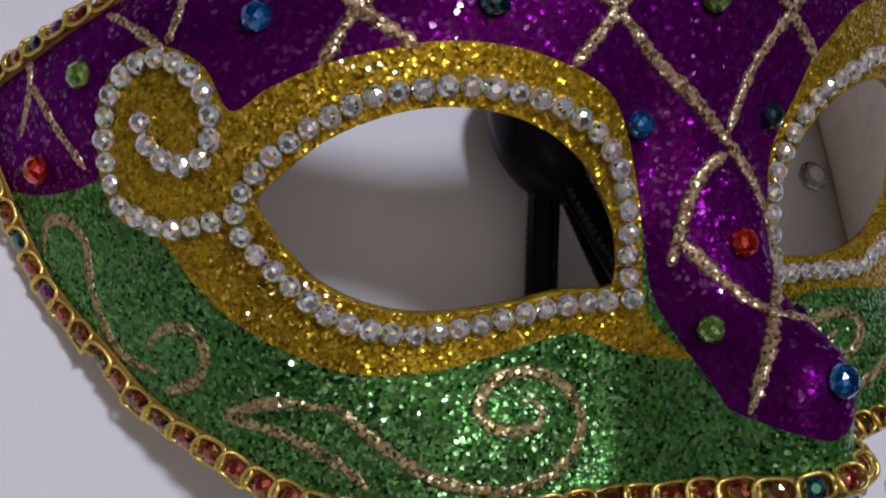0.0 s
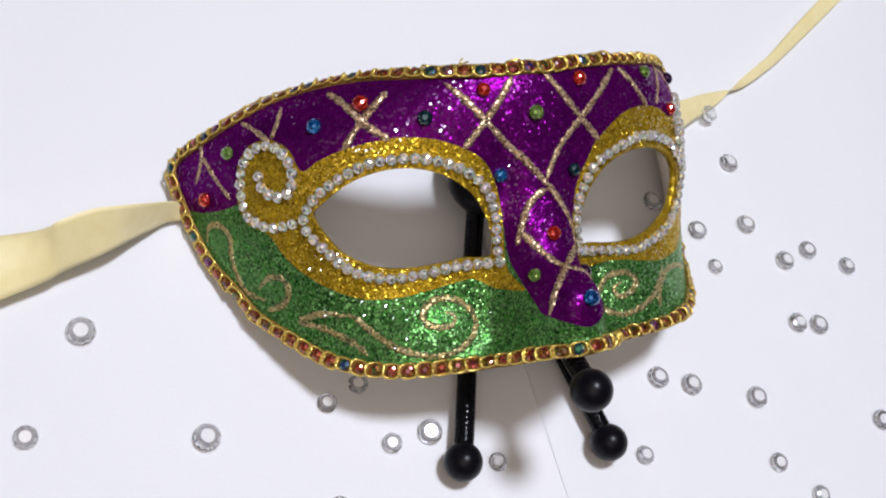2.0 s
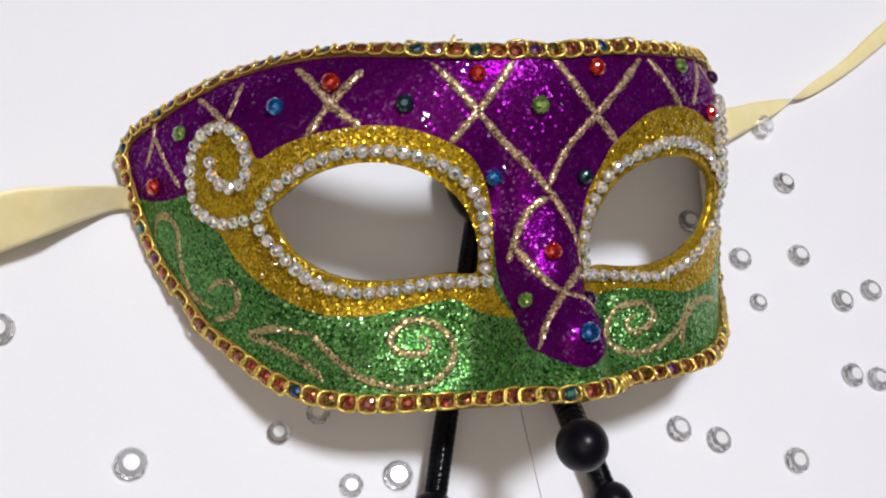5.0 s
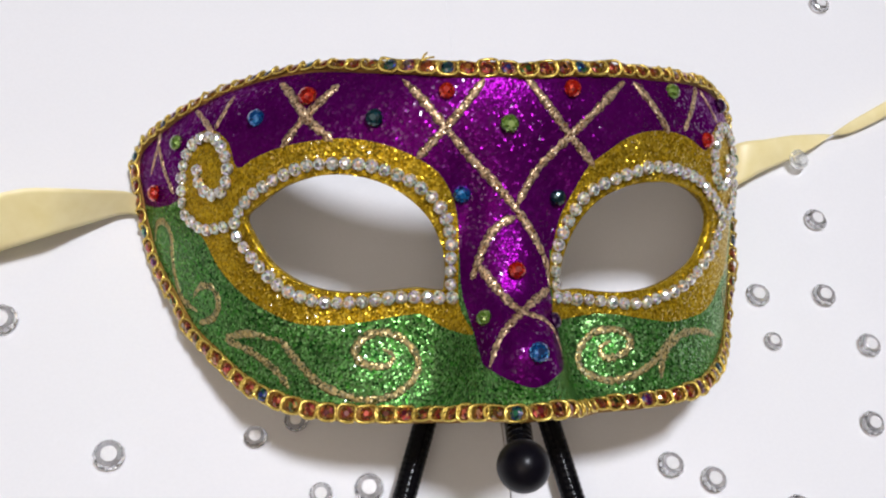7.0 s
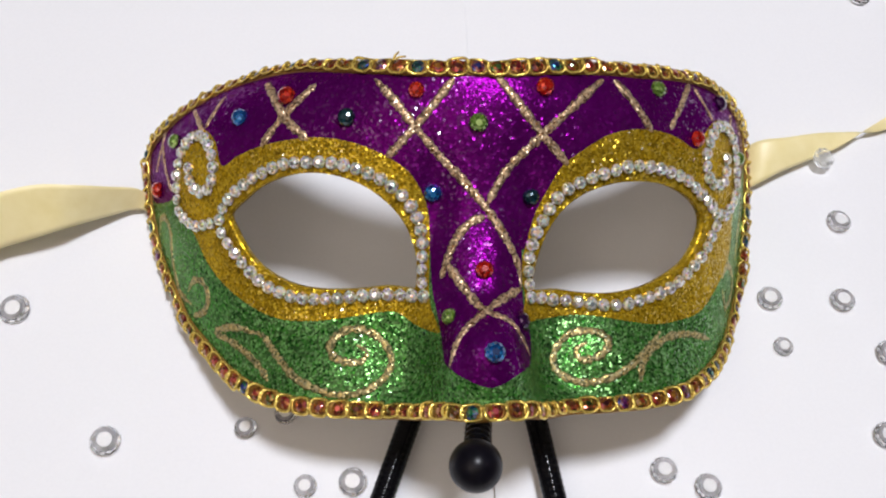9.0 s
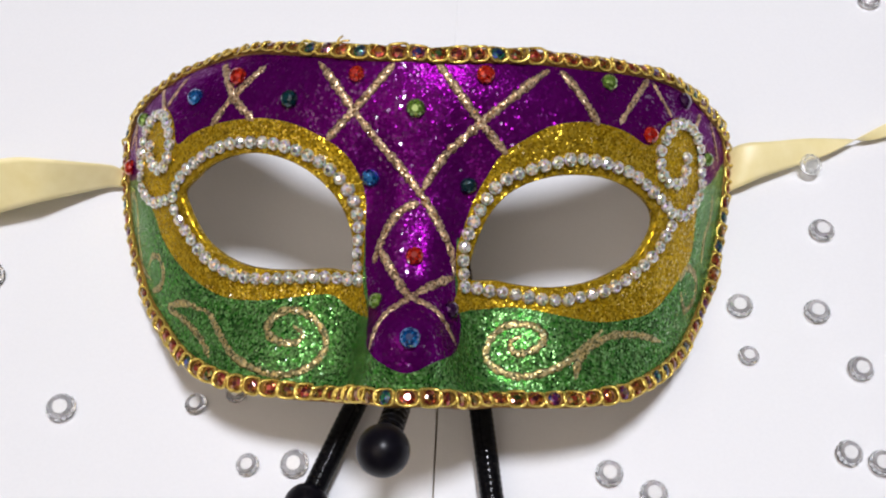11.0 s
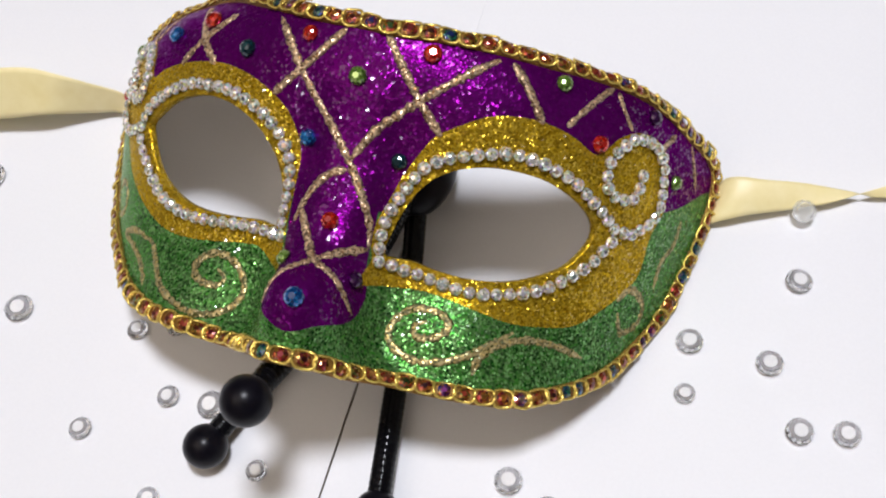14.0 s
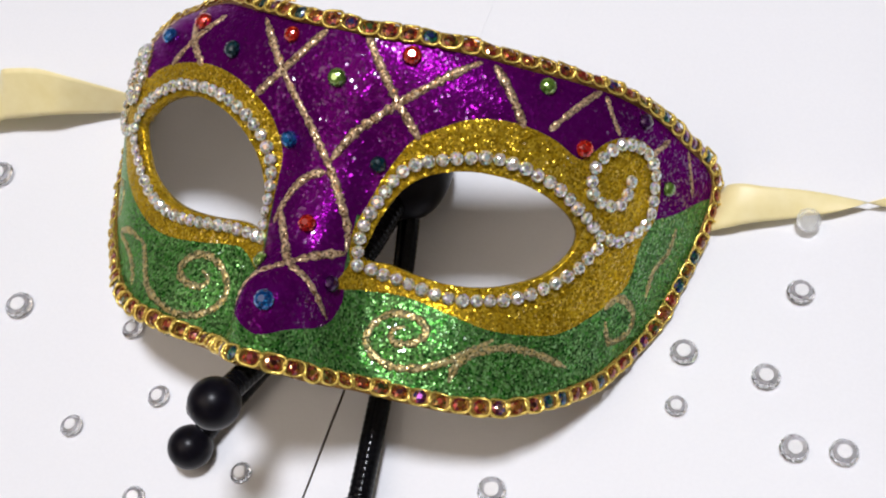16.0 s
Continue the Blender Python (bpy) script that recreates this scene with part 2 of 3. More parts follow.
def spaced(line, step, closed=False, start=0.0):
    """Places every step metres along a polyline, measured in its own dimensions."""
    if closed:
        line = np.vstack([line, line[:1]])
    run = np.r_[0, np.cumsum(np.linalg.norm(np.diff(line, axis=0), axis=1))]
    if closed:
        step = run[-1] / round(run[-1] / step)
        at = np.arange(round(run[-1] / step)) * step
    else:
        count = max(1, round((run[-1] - start) / step))
        at = start + np.arange(count + 1) * (run[-1] - start) / count
    return np.stack([np.interp(at, run, line[:, k]) for k in range(line.shape[1])], 1)


def inside(poly, xs, ys):
    """Which of the places lie in a closed polygon."""
    hit = np.zeros(len(xs), bool)
    px, py = poly[:, 0], poly[:, 1]
    qx, qy = np.roll(px, 1), np.roll(py, 1)
    for ax, ay, bx, by in zip(px, py, qx, qy):
        cross = (ay > ys) != (by > ys)
        hit ^= cross & (xs < (bx - ax) * (ys - ay) / ((by - ay) or 1e-12) + ax)
    return hit


def tube(line, radius, sides=8, squash=1.0, ups=None, taper=False, wobble=0.0):
    """A closed tube along a 3D line; squash flattens it along its up direction."""
    bm = bmesh.new()
    line = np.array(line, float)
    tang = np.gradient(line, axis=0)
    rings = []
    for i, (p, t) in enumerate(zip(line, tang)):
        t = Vector(t).normalized()
        up = Vector(ups[i]) if ups is not None else Vector((0, 0, 1))
        side = t.cross(up).normalized() if abs(t.dot(up)) < 0.99 else t.orthogonal().normalized()
        up = side.cross(t).normalized()
        r = radius * (1 + wobble * random.uniform(-1, 1))
        if taper:
            r *= min(1.0, 0.35 + 2.2 * min(i, len(line) - 1 - i) / len(line) * 3)
        rings.append([bm.verts.new(Vector(p) + r * (math.cos(a) * side + squash * math.sin(a) * up)) for a in (2 * math.pi * k / sides for k in range(sides))])
    for a, b in zip(rings, rings[1:]):
        for k in range(sides):
            bm.faces.new((a[k], a[(k + 1) % sides], b[(k + 1) % sides], b[k]))
    bm.faces.new(rings[0][::-1])
    bm.faces.new(rings[-1])
    return bm


def cut_stone(radius, sides=8, height=0.42, table=0.55, girdle=0.12):
    """A flat-backed cut stone: girdle, two rows of crown facets and a flat table."""
    bm = bmesh.new()
    levels = [(radius * 0.96, 0.0, 0.0), (radius, radius * girdle, 0.0), (radius * (0.45 + 0.55 * table), radius * height * 0.72, 0.5), (radius * table, radius * height, 0.0)]
    rings = [[bm.verts.new((r * math.cos(2 * math.pi * (k + o) / sides), r * math.sin(2 * math.pi * (k + o) / sides), z)) for k in range(sides)] for r, z, o in levels]
    for a, b in ((0, 1),):
        for k in range(sides):
            bm.faces.new((rings[a][k], rings[a][(k + 1) % sides], rings[b][(k + 1) % sides], rings[b][k]))
    for k in range(sides):
        low, low2, mid, mid0 = rings[1][k], rings[1][(k + 1) % sides], rings[2][k], rings[2][k - 1]
        bm.faces.new((low, low2, mid))
        bm.faces.new((mid0, low, mid))
        top, top2 = rings[3][k], rings[3][(k + 1) % sides]
        bm.faces.new((mid, top2, top))
        bm.faces.new((mid0, mid, top))
    bm.faces.new(rings[0][::-1])
    bm.faces.new(rings[3]).material_index = 1
    bmesh.ops.split_edges(bm, edges=bm.edges)
    return bm


def dome_stone(radius, sides):
    """A small round cut crystal: a straight girdle, three rows of crown facets that round off to a small flat top."""
    bm = bmesh.new()
    levels = [(0.94, 0.0), (1.0, 0.22), (0.90, 0.52), (0.66, 0.80), (0.34, 0.95)]
    rings = [[bm.verts.new((radius * r * math.cos(2 * math.pi * (k + i / 2) / sides), radius * r * math.sin(2 * math.pi * (k + i / 2) / sides), radius * z)) for k in range(sides)] for i, (r, z) in enumerate(levels)]
    for i, (a, b) in enumerate(zip(rings, rings[1:])):
        for k in range(sides):
            bm.faces.new((a[k], a[(k + 1) % sides], b[k]))
            bm.faces.new((b[k - 1], a[k], b[k]))
    bm.faces.new(rings[0][::-1])
    bm.faces.new(rings[-1]).material_index = 1
    bmesh.ops.split_edges(bm, edges=bm.edges)
    return bm


# ---- the mask's form ----
MID = -0.004
FORM = (0.05846, 0.04362, 0.00152, -0.02521, -0.05712, -0.01625, 0.05955, -0.00726, 0.00779, -0.11194, 0.01368, 0.01637, 0.00620, -0.00214, 0.03061, -0.0037, 0.02424)


def height(x, y):
    """The height of the mask's face over the table: bent round the face, brow forward, with a nose."""
    x, y = np.asarray(x, float), np.asarray(y, float)
    # A hollow on either side of the bridge, between brow and eye.
    hollow = np.exp(-(((x + 0.0118) / 0.0044) ** 2) - ((y - 0.0185) / 0.009) ** 2) + 0.7 * np.exp(-(((x - 0.0120) / 0.0044) ** 2) - ((y - 0.0175) / 0.009) ** 2)
    x = x - MID
    s, v = x / 0.1, (y - 0.01) / 0.05
    soft = 1 / (1 + np.exp((y + 0.033) / 0.0025))
    side = np.abs(x - 0.0024)
    ridge = (1 - soft) * np.exp(-((side / 0.0130) ** 3.3)) + soft * np.exp(-((side / 0.0165) ** 2))
    cheek = np.exp(-(((np.abs(x) - 0.042) / 0.02) ** 2) - ((y + 0.020) / 0.012) ** 2)
    terms = (1, v, v**2, v**3, s**2, s**2 * v, s**4, s**2 * v**2, s, s**6, ridge / (1 + np.exp((y - 0.006) / 0.006)), ridge * np.exp(-(((y + 0.026) / 0.013) ** 2)), cheek, s**4 * v, s**4 * v**2, s**3, s**6 * v)
    h = sum(c * t for c, t in zip(FORM, terms))
    return 0.5 * (h + np.sqrt(h**2 + 0.006**2)) - 0.0032 * hollow


def normal(x, y):
    e = 2e-4
    n = np.stack([(height(x - e, y) - height(x + e, y)) / (2 * e), (height(x, y - e) - height(x, y + e)) / (2 * e), np.ones_like(np.asarray(x, float))], -1)
    return n / np.linalg.norm(n, axis=-1, keepdims=True)


def on_face(xy, lift=0.0):
    xy = np.array(xy, float).reshape(-1, 2)
    n = normal(xy[:, 0], xy[:, 1])
    return np.c_[xy, height(xy[:, 0], xy[:, 1])] + lift * n, n


RIM_LEFT = [(-0.0001, 0.0464), (-0.0128, 0.0475), (-0.0241, 0.0505), (-0.0361, 0.0550), (-0.0487, 0.0615), (-0.0617, 0.0665), (-0.0715, 0.0680), (-0.0820, 0.0674), (-0.0921, 0.0678), (-0.0981, 0.0689), (-0.1010, 0.0668), (-0.1013, 0.0607), (-0.1001, 0.0515), (-0.0982, 0.0409), (-0.0955, 0.0304), (-0.0907, 0.0187), (-0.0855, 0.0066), (-0.0781, -0.0043), (-0.0708, -0.0140), (-0.0631, -0.0209), (-0.0519, -0.0268), (-0.0383, -0.0298), (-0.0248, -0.0326), (-0.0149, -0.0362)]
RIM_RIGHT = [(-0.0035, -0.0405), (0.0096, -0.0384), (0.0212, -0.0345), (0.0332, -0.0330), (0.0449, -0.0315), (0.0562, -0.0279), (0.0668, -0.0198), (0.0750, -0.0098), (0.0817, 0.0028), (0.0877, 0.0169), (0.0912, 0.0303), (0.0939, 0.0435), (0.0955, 0.0558), (0.0948, 0.0640), (0.0912, 0.0656), (0.0851, 0.0627), (0.0763, 0.0613), (0.0666, 0.0587), (0.0577, 0.0556), (0.0458, 0.0520), (0.0339, 0.0499), (0.0209, 0.0478), (0.0075, 0.0461)]
EYE_A = [(-0.0695, 0.0251), (-0.0660, 0.0267), (-0.0601, 0.0286), (-0.0532, 0.0291), (-0.0462, 0.0284), (-0.0393, 0.0265), (-0.0324, 0.0234), (-0.0268, 0.0197), (-0.0219, 0.0151), (-0.0188, 0.0100), (-0.0175, 0.0051), (-0.0177, -0.0002), (-0.0188, -0.0013), (-0.0249, 0.0001), (-0.0323, 0.0005), (-0.0398, 0.0013), (-0.0470, 0.0028), (-0.0526, 0.0049), (-0.0580, 0.0081), (-0.0627, 0.0122), (-0.0657, 0.0165), (-0.0680, 0.0207)]
EYE_B = [(0.0136, -0.0032), (0.0142, 0.0012), (0.0156, 0.0054), (0.0180, 0.0100), (0.0214, 0.0140), (0.0254, 0.0170), (0.0309, 0.0196), (0.0379, 0.0217), (0.0450, 0.0229), (0.0517, 0.0234), (0.0579, 0.0230), (0.0630, 0.0218), (0.0655, 0.0200), (0.0657, 0.0170), (0.0637, 0.0127), (0.0602, 0.0079), (0.0556, 0.0042), (0.0488, 0.0004), (0.0418, -0.0020), (0.0344, -0.0032), (0.0268, -0.0033), (0.0204, -0.0028)]
BAND_A = [(-0.0707, 0.0378), (-0.0657, 0.0383), (-0.0588, 0.0384), (-0.0505, 0.0375), (-0.0424, 0.0359), (-0.0342, 0.0330), (-0.0274, 0.0296), (-0.0220, 0.0263), (-0.0178, 0.0227), (-0.0145, 0.0170), (-0.0138, 0.0104), (-0.0141, 0.0023), (-0.0142, -0.0062), (-0.0121, -0.0159), (-0.0159, -0.0120), (-0.0227, -0.0062), (-0.0284, -0.0054), (-0.0378, -0.0056), (-0.0467, -0.0051), (-0.0552, -0.0030), (-0.0630, 0.0014), (-0.0708, 0.0084), (-0.0768, 0.0166), (-0.0812, 0.0262), (-0.0857, 0.0324), (-0.0874, 0.0390), (-0.0870, 0.0454), (-0.0855, 0.0510), (-0.0817, 0.0539), (-0.0769, 0.0520), (-0.0728, 0.0456)]
BAND_B = [(0.0193, 0.0209), (0.0221, 0.0243), (0.0275, 0.0278), (0.0340, 0.0317), (0.0408, 0.0342), (0.0480, 0.0356), (0.0556, 0.0357), (0.0620, 0.0346), (0.0647, 0.0375), (0.0673, 0.0420), (0.0714, 0.0469), (0.0761, 0.0498), (0.0800, 0.0490), (0.0821, 0.0432), (0.0823, 0.0364), (0.0802, 0.0285), (0.0787, 0.0174), (0.0729, 0.0066), (0.0653, -0.0030), (0.0569, -0.0076), (0.0483, -0.0102), (0.0394, -0.0102), (0.0315, -0.0093), (0.0234, -0.0090), (0.0146, -0.0106), (0.0095, -0.0146), (0.0101, -0.0100), (0.0109, -0.0061), (0.0102, -0.0031), (0.0103, 0.0018), (0.0120, 0.0075), (0.0146, 0.0141)]
NOSE = [(-0.0138, 0.0055), (-0.0136, -0.0029), (-0.0122, -0.0127), (-0.0118, -0.0220), (-0.0113, -0.0265), (-0.0077, -0.0316), (-0.0012, -0.0348), (0.0050, -0.0319), (0.0102, -0.0258), (0.0117, -0.0166), (0.0102, -0.0081), (0.0102, -0.0016), (0.0104, 0.0051)]
EDGE_A = [(-0.1060, 0.0580), (-0.1009, 0.0529), (-0.0963, 0.0463), (-0.0920, 0.0421), (-0.0882, 0.0400), (-0.0818, 0.0379)]
EDGE_B = [(0.1010, 0.0680), (0.0939, 0.0569), (0.0897, 0.0484), (0.0857, 0.0411), (0.0795, 0.0325)]

rim = spline(RIM_LEFT + RIM_RIGHT, 0.0012, True)
eye_a, eye_b = spline(EYE_A, 0.0008, True), spline(EYE_B, 0.0008, True)
band_a, band_b = spline(BAND_A, 0.0008, True), spline(BAND_B, 0.0008, True)
nose_line, edge_a, edge_b = spline(NOSE, 0.001), spline(EDGE_A, 0.001), spline(EDGE_B, 0.001)
# The purple field: above the two side edges, between the eyes and down the nose.
purple_field = np.vstack([[(-0.2, 0.2), (-0.2, 0.058)], edge_a, [(-0.045, 0.014)], nose_line, [(0.04, 0.01)], edge_b[::-1], [(0.2, 0.068), (0.2, 0.2)]])


def face_sheets():
    """Cuts the mask's face into triangles along its outline, eye holes and colour borders: the places, and the triangles by colour."""
    from mathutils.geometry import delaunay_2d_cdt

    points, edges = [], []

    def line(pts, closed):
        first = len(points)
        points.extend(Vector(p) for p in pts)
        edges.extend((first + k, first + k + 1) for k in range(len(pts) - 1))
        if closed:
            edges.append((first + len(pts) - 1, first))

    for pts, closed in ((rim, True), (eye_a, True), (eye_b, True), (band_a, True), (band_b, True), (nose_line, False), (edge_a, False), (edge_b, False)):
        line(pts, closed)
    gx, gy = np.meshgrid(np.arange(-0.104, 0.1, 0.0013), np.arange(-0.042, 0.075, 0.0013))
    gx = gx + 0.00065 * (np.arange(gx.shape[0]) % 2)[:, None]
    keep = inside(rim, gx.ravel(), gy.ravel()) & ~inside(eye_a, gx.ravel(), gy.ravel()) & ~inside(eye_b, gx.ravel(), gy.ravel())
    points.extend(Vector(p) for p in np.c_[gx.ravel(), gy.ravel()][keep])
    verts, _, tris, *_ = delaunay_2d_cdt(points, edges, [], 0, 1e-6)
    xy = np.array([tuple(v) for v in verts])
    tris = np.array([t for t in tris if len(t) == 3])
    mid = xy[tris].mean(1)
    x, y = mid[:, 0], mid[:, 1]
    solid = inside(rim, x, y) & ~inside(eye_a, x, y) & ~inside(eye_b, x, y)
    gold = solid & (inside(band_a, x, y) | inside(band_b, x, y))
    purple = solid & ~gold & inside(purple_field, x, y)
    return xy, tris, {"all": solid, "gold": gold, "purple": purple, "green": solid & ~gold & ~purple}


def sheet(xy, tris, lift):
    used = np.unique(tris)
    spot = {v: k for k, v in enumerate(used)}
    places, _ = on_face(xy[used], lift)
    bm = bmesh.new()
    vs = [bm.verts.new(p) for p in places]
    for t in tris:
        bm.faces.new([vs[spot[k]] for k in t])
    return bm


# ---- setting: table, paper, room ----
tagged(part("tabletop", box((1.4, 0.9, 0.03), (0, 0, -0.0185)), WOOD), "light wooden tabletop under white paper", "table", kind="structure")
table = bpy.data.objects["tabletop"]
for x, y in ((-0.64, -0.39), (0.64, -0.39), (-0.64, 0.39), (0.64, 0.39)):
    part("leg", box((0.05, 0.05, 0.7165), (x, y, -0.39175)), WOOD, table)
tagged(part("floor", box((4.2, 4.2, 0.1), (0, 0, -0.80)), FLOORING), "plain beige room floor", "floor", kind="structure")
tagged(part("ceiling", box((4.2, 4.2, 0.1), (0, 0, 1.75)), CEILING), "plain pale ceiling", "ceiling", kind="structure")
for name, size, at in (("wall_north", (4.2, 0.1, 2.45), (0, 2.1, 0.475)), ("wall_south", (4.2, 0.1, 2.45), (0, -2.1, 0.475)), ("wall_east", (0.1, 4.1, 2.45), (2.1, 0, 0.475)), ("wall_west", (0.1, 4.1, 2.45), (-2.1, 0, 0.475))):
    tagged(part(name, box(size, at), WALL), "plain beige room wall", "wall", kind="structure")


def seam_x(y):
    return 0.0046 + 0.017 * y


def paper_sheet(x0, x1, lift, curl):
    """A sheet of paper; curl: how far its edge at the seam rises where it lies over its neighbour."""
    bm = bmesh.new()
    nx, ny = 90, 60
    grid = []
    for j in range(ny + 1):
        y = -0.32 + 0.64 * j / ny
        row = []
        for i in range(nx + 1):
            u = i / nx
            edge = x1 * (0.12 + 0.88 / (1 + math.exp((y - 0.04) / 0.008)))
            x = edge + (x0 - edge) * u**2
            x += seam_x(y) * max(0, 1 - u * 2)
            d = abs(x - seam_x(y))
            z = lift + curl * (0.25 + 0.75 / (1 + math.exp((y - 0.02) / 0.01))) * math.exp(-d / 0.016) * (0.85 + 0.3 * math.exp(-(((y + 0.03) / 0.045) ** 2)))
            z += 0.0003 * noise.noise((x * 9, y * 9, 3.0 * lift)) * min(1, d / 0.03)
            row.append(bm.verts.new((x, y, z)))
        grid.append(row)
    for j in range(ny):
        for i in range(nx):
            bm.faces.new((grid[j][i], grid[j][i + 1], grid[j + 1][i + 1], grid[j + 1][i]))
    low = bmesh.ops.extrude_face_region(bm, geom=bm.faces[:])["geom"]
    bmesh.ops.translate(bm, verts=[v for v in low if isinstance(v, bmesh.types.BMVert)], vec=(0, 0, -0.00018))
    return bm


tagged(part("paper_sheet", paper_sheet(-0.62, 0.0, -0.0012, 0.0016), PAPER), "white paper sheet with a slightly lifted edge", "paper")
tagged(part("paper_sheet", paper_sheet(0.62, 0.00042, -0.0012, 0.0010), PAPER), "plain white paper sheet lying beside another one", "paper")

# ---- the mask ----
mask = tagged(new("masquerade_mask"), "purple, gold and green glitter half mask with crystal-edged eye holes", "mask")
xy, tris, fields = face_sheets()
shell = part("shell", sheet(xy, tris[fields["all"]], 0.0), GOLD, mask, "moulded mask shell with gold edges")
thick = shell.modifiers.new("thickness", "SOLIDIFY")
thick.thickness, thick.offset, thick.material_offset = 0.0024, -1.0, 1
shell.data.materials.append(PULP)
for colour, material, label in (("gold", GOLD, "gold glitter round the eyes"), ("purple", PURPLE, "purple glitter forehead and nose"), ("green", GREEN, "green glitter cheeks")):
    coat = part(colour + "_field", sheet(xy, tris[fields[colour]], 0.00025), material, mask, label)

# Braid along the rim: a backing cord, gold loops and sequins between them.
rim_at, rim_n = on_face(rim, 0.0002)
braid = part("braid_trim", tube(np.vstack([rim_at, rim_at[:2]]), 0.0023, 8, 0.36, np.vstack([rim_n, rim_n[:2]])), BACKING, mask, "gold braid with coloured sequins round the rim")


def loop_mesh():
    line = [(0.0028 * math.copysign(abs(math.cos(a)) ** 0.6, math.cos(a)), 0.00212 * math.copysign(abs(math.sin(a)) ** 0.6, math.sin(a)), 0.0005 * math.cos(2 * a)) for a in np.linspace(0, 2 * math.pi, 25)]
    return mesh_of("braid_loop", tube(line, 0.00041, 6), THREAD)


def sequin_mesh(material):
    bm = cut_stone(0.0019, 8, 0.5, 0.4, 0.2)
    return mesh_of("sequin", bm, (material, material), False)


def seat(at, n, along, spin=0.0):
    """The pose of a small piece on a surface, its x along the given way."""
    n = Vector(n).normalized()
    x = (Vector(along) - n * n.dot(Vector(along))).normalized()
    y = n.cross(x)
    m = Matrix((x, y, n)).transposed().to_4x4()
    return Matrix.Translation(Vector(at)) @ m @ Matrix.Rotation(spin, 4, "Z")


loop_data, sequin_data = loop_mesh(), [sequin_mesh(m) for m in SEQUINS]
beads = spaced(np.vstack([rim_at, rim_at[:1]]), 0.0052)[:-1]
rng = random.Random(4)
for k, p in enumerate(beads):
    n = normal(p[0], p[1])
    along = beads[(k + 1) % len(beads)] - beads[k - 1]
    m = seat(p + n * 0.0013, n, along, rng.uniform(-0.12, 0.12))
    piece = part("braid_loop", loop_data, None, braid)
    piece.matrix_world = m @ pose(0, 0, 0, rng.uniform(-14, 14), rng.uniform(-10, 10), 0) @ Matrix.Diagonal((rng.uniform(0.9, 1.12), rng.uniform(0.85, 1.1), 1, 1))
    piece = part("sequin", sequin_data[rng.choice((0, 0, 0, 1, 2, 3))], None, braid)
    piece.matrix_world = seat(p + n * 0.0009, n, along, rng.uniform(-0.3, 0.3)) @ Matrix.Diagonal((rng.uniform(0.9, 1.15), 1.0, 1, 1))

# A frayed end of gold thread where the braid meets.
top, n = on_face((-0.0215, 0.0505), 0.0022)
for way in ((0.0016, 0.0022, 0.0006), (0.0034, 0.0010, 0.0003)):
    part("loose_thread", tube(spline([top[0], top[0] + np.array(way) * 0.5 + n[0] * 0.0005, top[0] + np.array(way)], 0.0004), 0.0003, 6), THREAD, mask)

# Crystals round the eyes and in the spirals.
CRYSTALS = {
    "over_a": [(-0.0155, -0.0040), (-0.0158, 0.0009), (-0.0156, 0.0083), (-0.0169, 0.0138), (-0.0202, 0.0186), (-0.0250, 0.0225), (-0.0307, 0.0257), (-0.0376, 0.0287), (-0.0452, 0.0307), (-0.0528, 0.0320), (-0.0599, 0.0312), (-0.0663, 0.0298), (-0.0701, 0.0274), (-0.0718, 0.0249)],
    "under_a": [(-0.0713, 0.0217), (-0.0697, 0.0188), (-0.0672, 0.0152), (-0.0641, 0.0109), (-0.0597, 0.0064), (-0.0529, 0.0024), (-0.0458, 0.0002), (-0.0385, -0.0006), (-0.0309, -0.0010), (-0.0235, -0.0017), (-0.0187, -0.0028)],
    "curl_a": [(-0.0747, 0.0253), (-0.0774, 0.0261), (-0.0805, 0.0277), (-0.0833, 0.0311), (-0.0854, 0.0346), (-0.0861, 0.0391), (-0.0861, 0.0436), (-0.0851, 0.0475), (-0.0834, 0.0502), (-0.0809, 0.0513), (-0.0784, 0.0506), (-0.0756, 0.0477), (-0.0739, 0.0437), (-0.0731, 0.0399), (-0.0732, 0.0364), (-0.0742, 0.0340), (-0.0768, 0.0338), (-0.0794, 0.0360), (-0.0809, 0.0391), (-0.0814, 0.0429)],
    "over_b": [(0.0123, -0.0059), (0.0118, -0.0023), (0.0119, 0.0010), (0.0128, 0.0057), (0.0150, 0.0100), (0.0177, 0.0139), (0.0206, 0.0174), (0.0249, 0.0200), (0.0296, 0.0219), (0.0358, 0.0241), (0.0406, 0.0256), (0.0449, 0.0264), (0.0494, 0.0266), (0.0540, 0.0265), (0.0579, 0.0262), (0.0622, 0.0250), (0.0656, 0.0239), (0.0683, 0.0230), (0.0702, 0.0222)],
    "under_b": [(0.0157, -0.0050), (0.0224, -0.0053), (0.0281, -0.0058), (0.0337, -0.0064), (0.0396, -0.0058), (0.0466, -0.0034), (0.0522, -0.0009), (0.0575, 0.0029), (0.0620, 0.0070), (0.0662, 0.0122), (0.0684, 0.0160), (0.0701, 0.0193)],
    "curl_b": [(0.0726, 0.0230), (0.0747, 0.0242), (0.0782, 0.0293), (0.0803, 0.0339), (0.0808, 0.0384), (0.0801, 0.0422), (0.0795, 0.0459), (0.0774, 0.0473), (0.0744, 0.0469), (0.0711, 0.0446), (0.0684, 0.0402), (0.0664, 0.0360), (0.0658, 0.0323), (0.0669, 0.0293), (0.0696, 0.0288), (0.0729, 0.0308), (0.0744, 0.0343), (0.0747, 0.0381)],
}
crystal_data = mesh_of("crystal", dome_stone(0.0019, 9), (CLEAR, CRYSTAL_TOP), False)
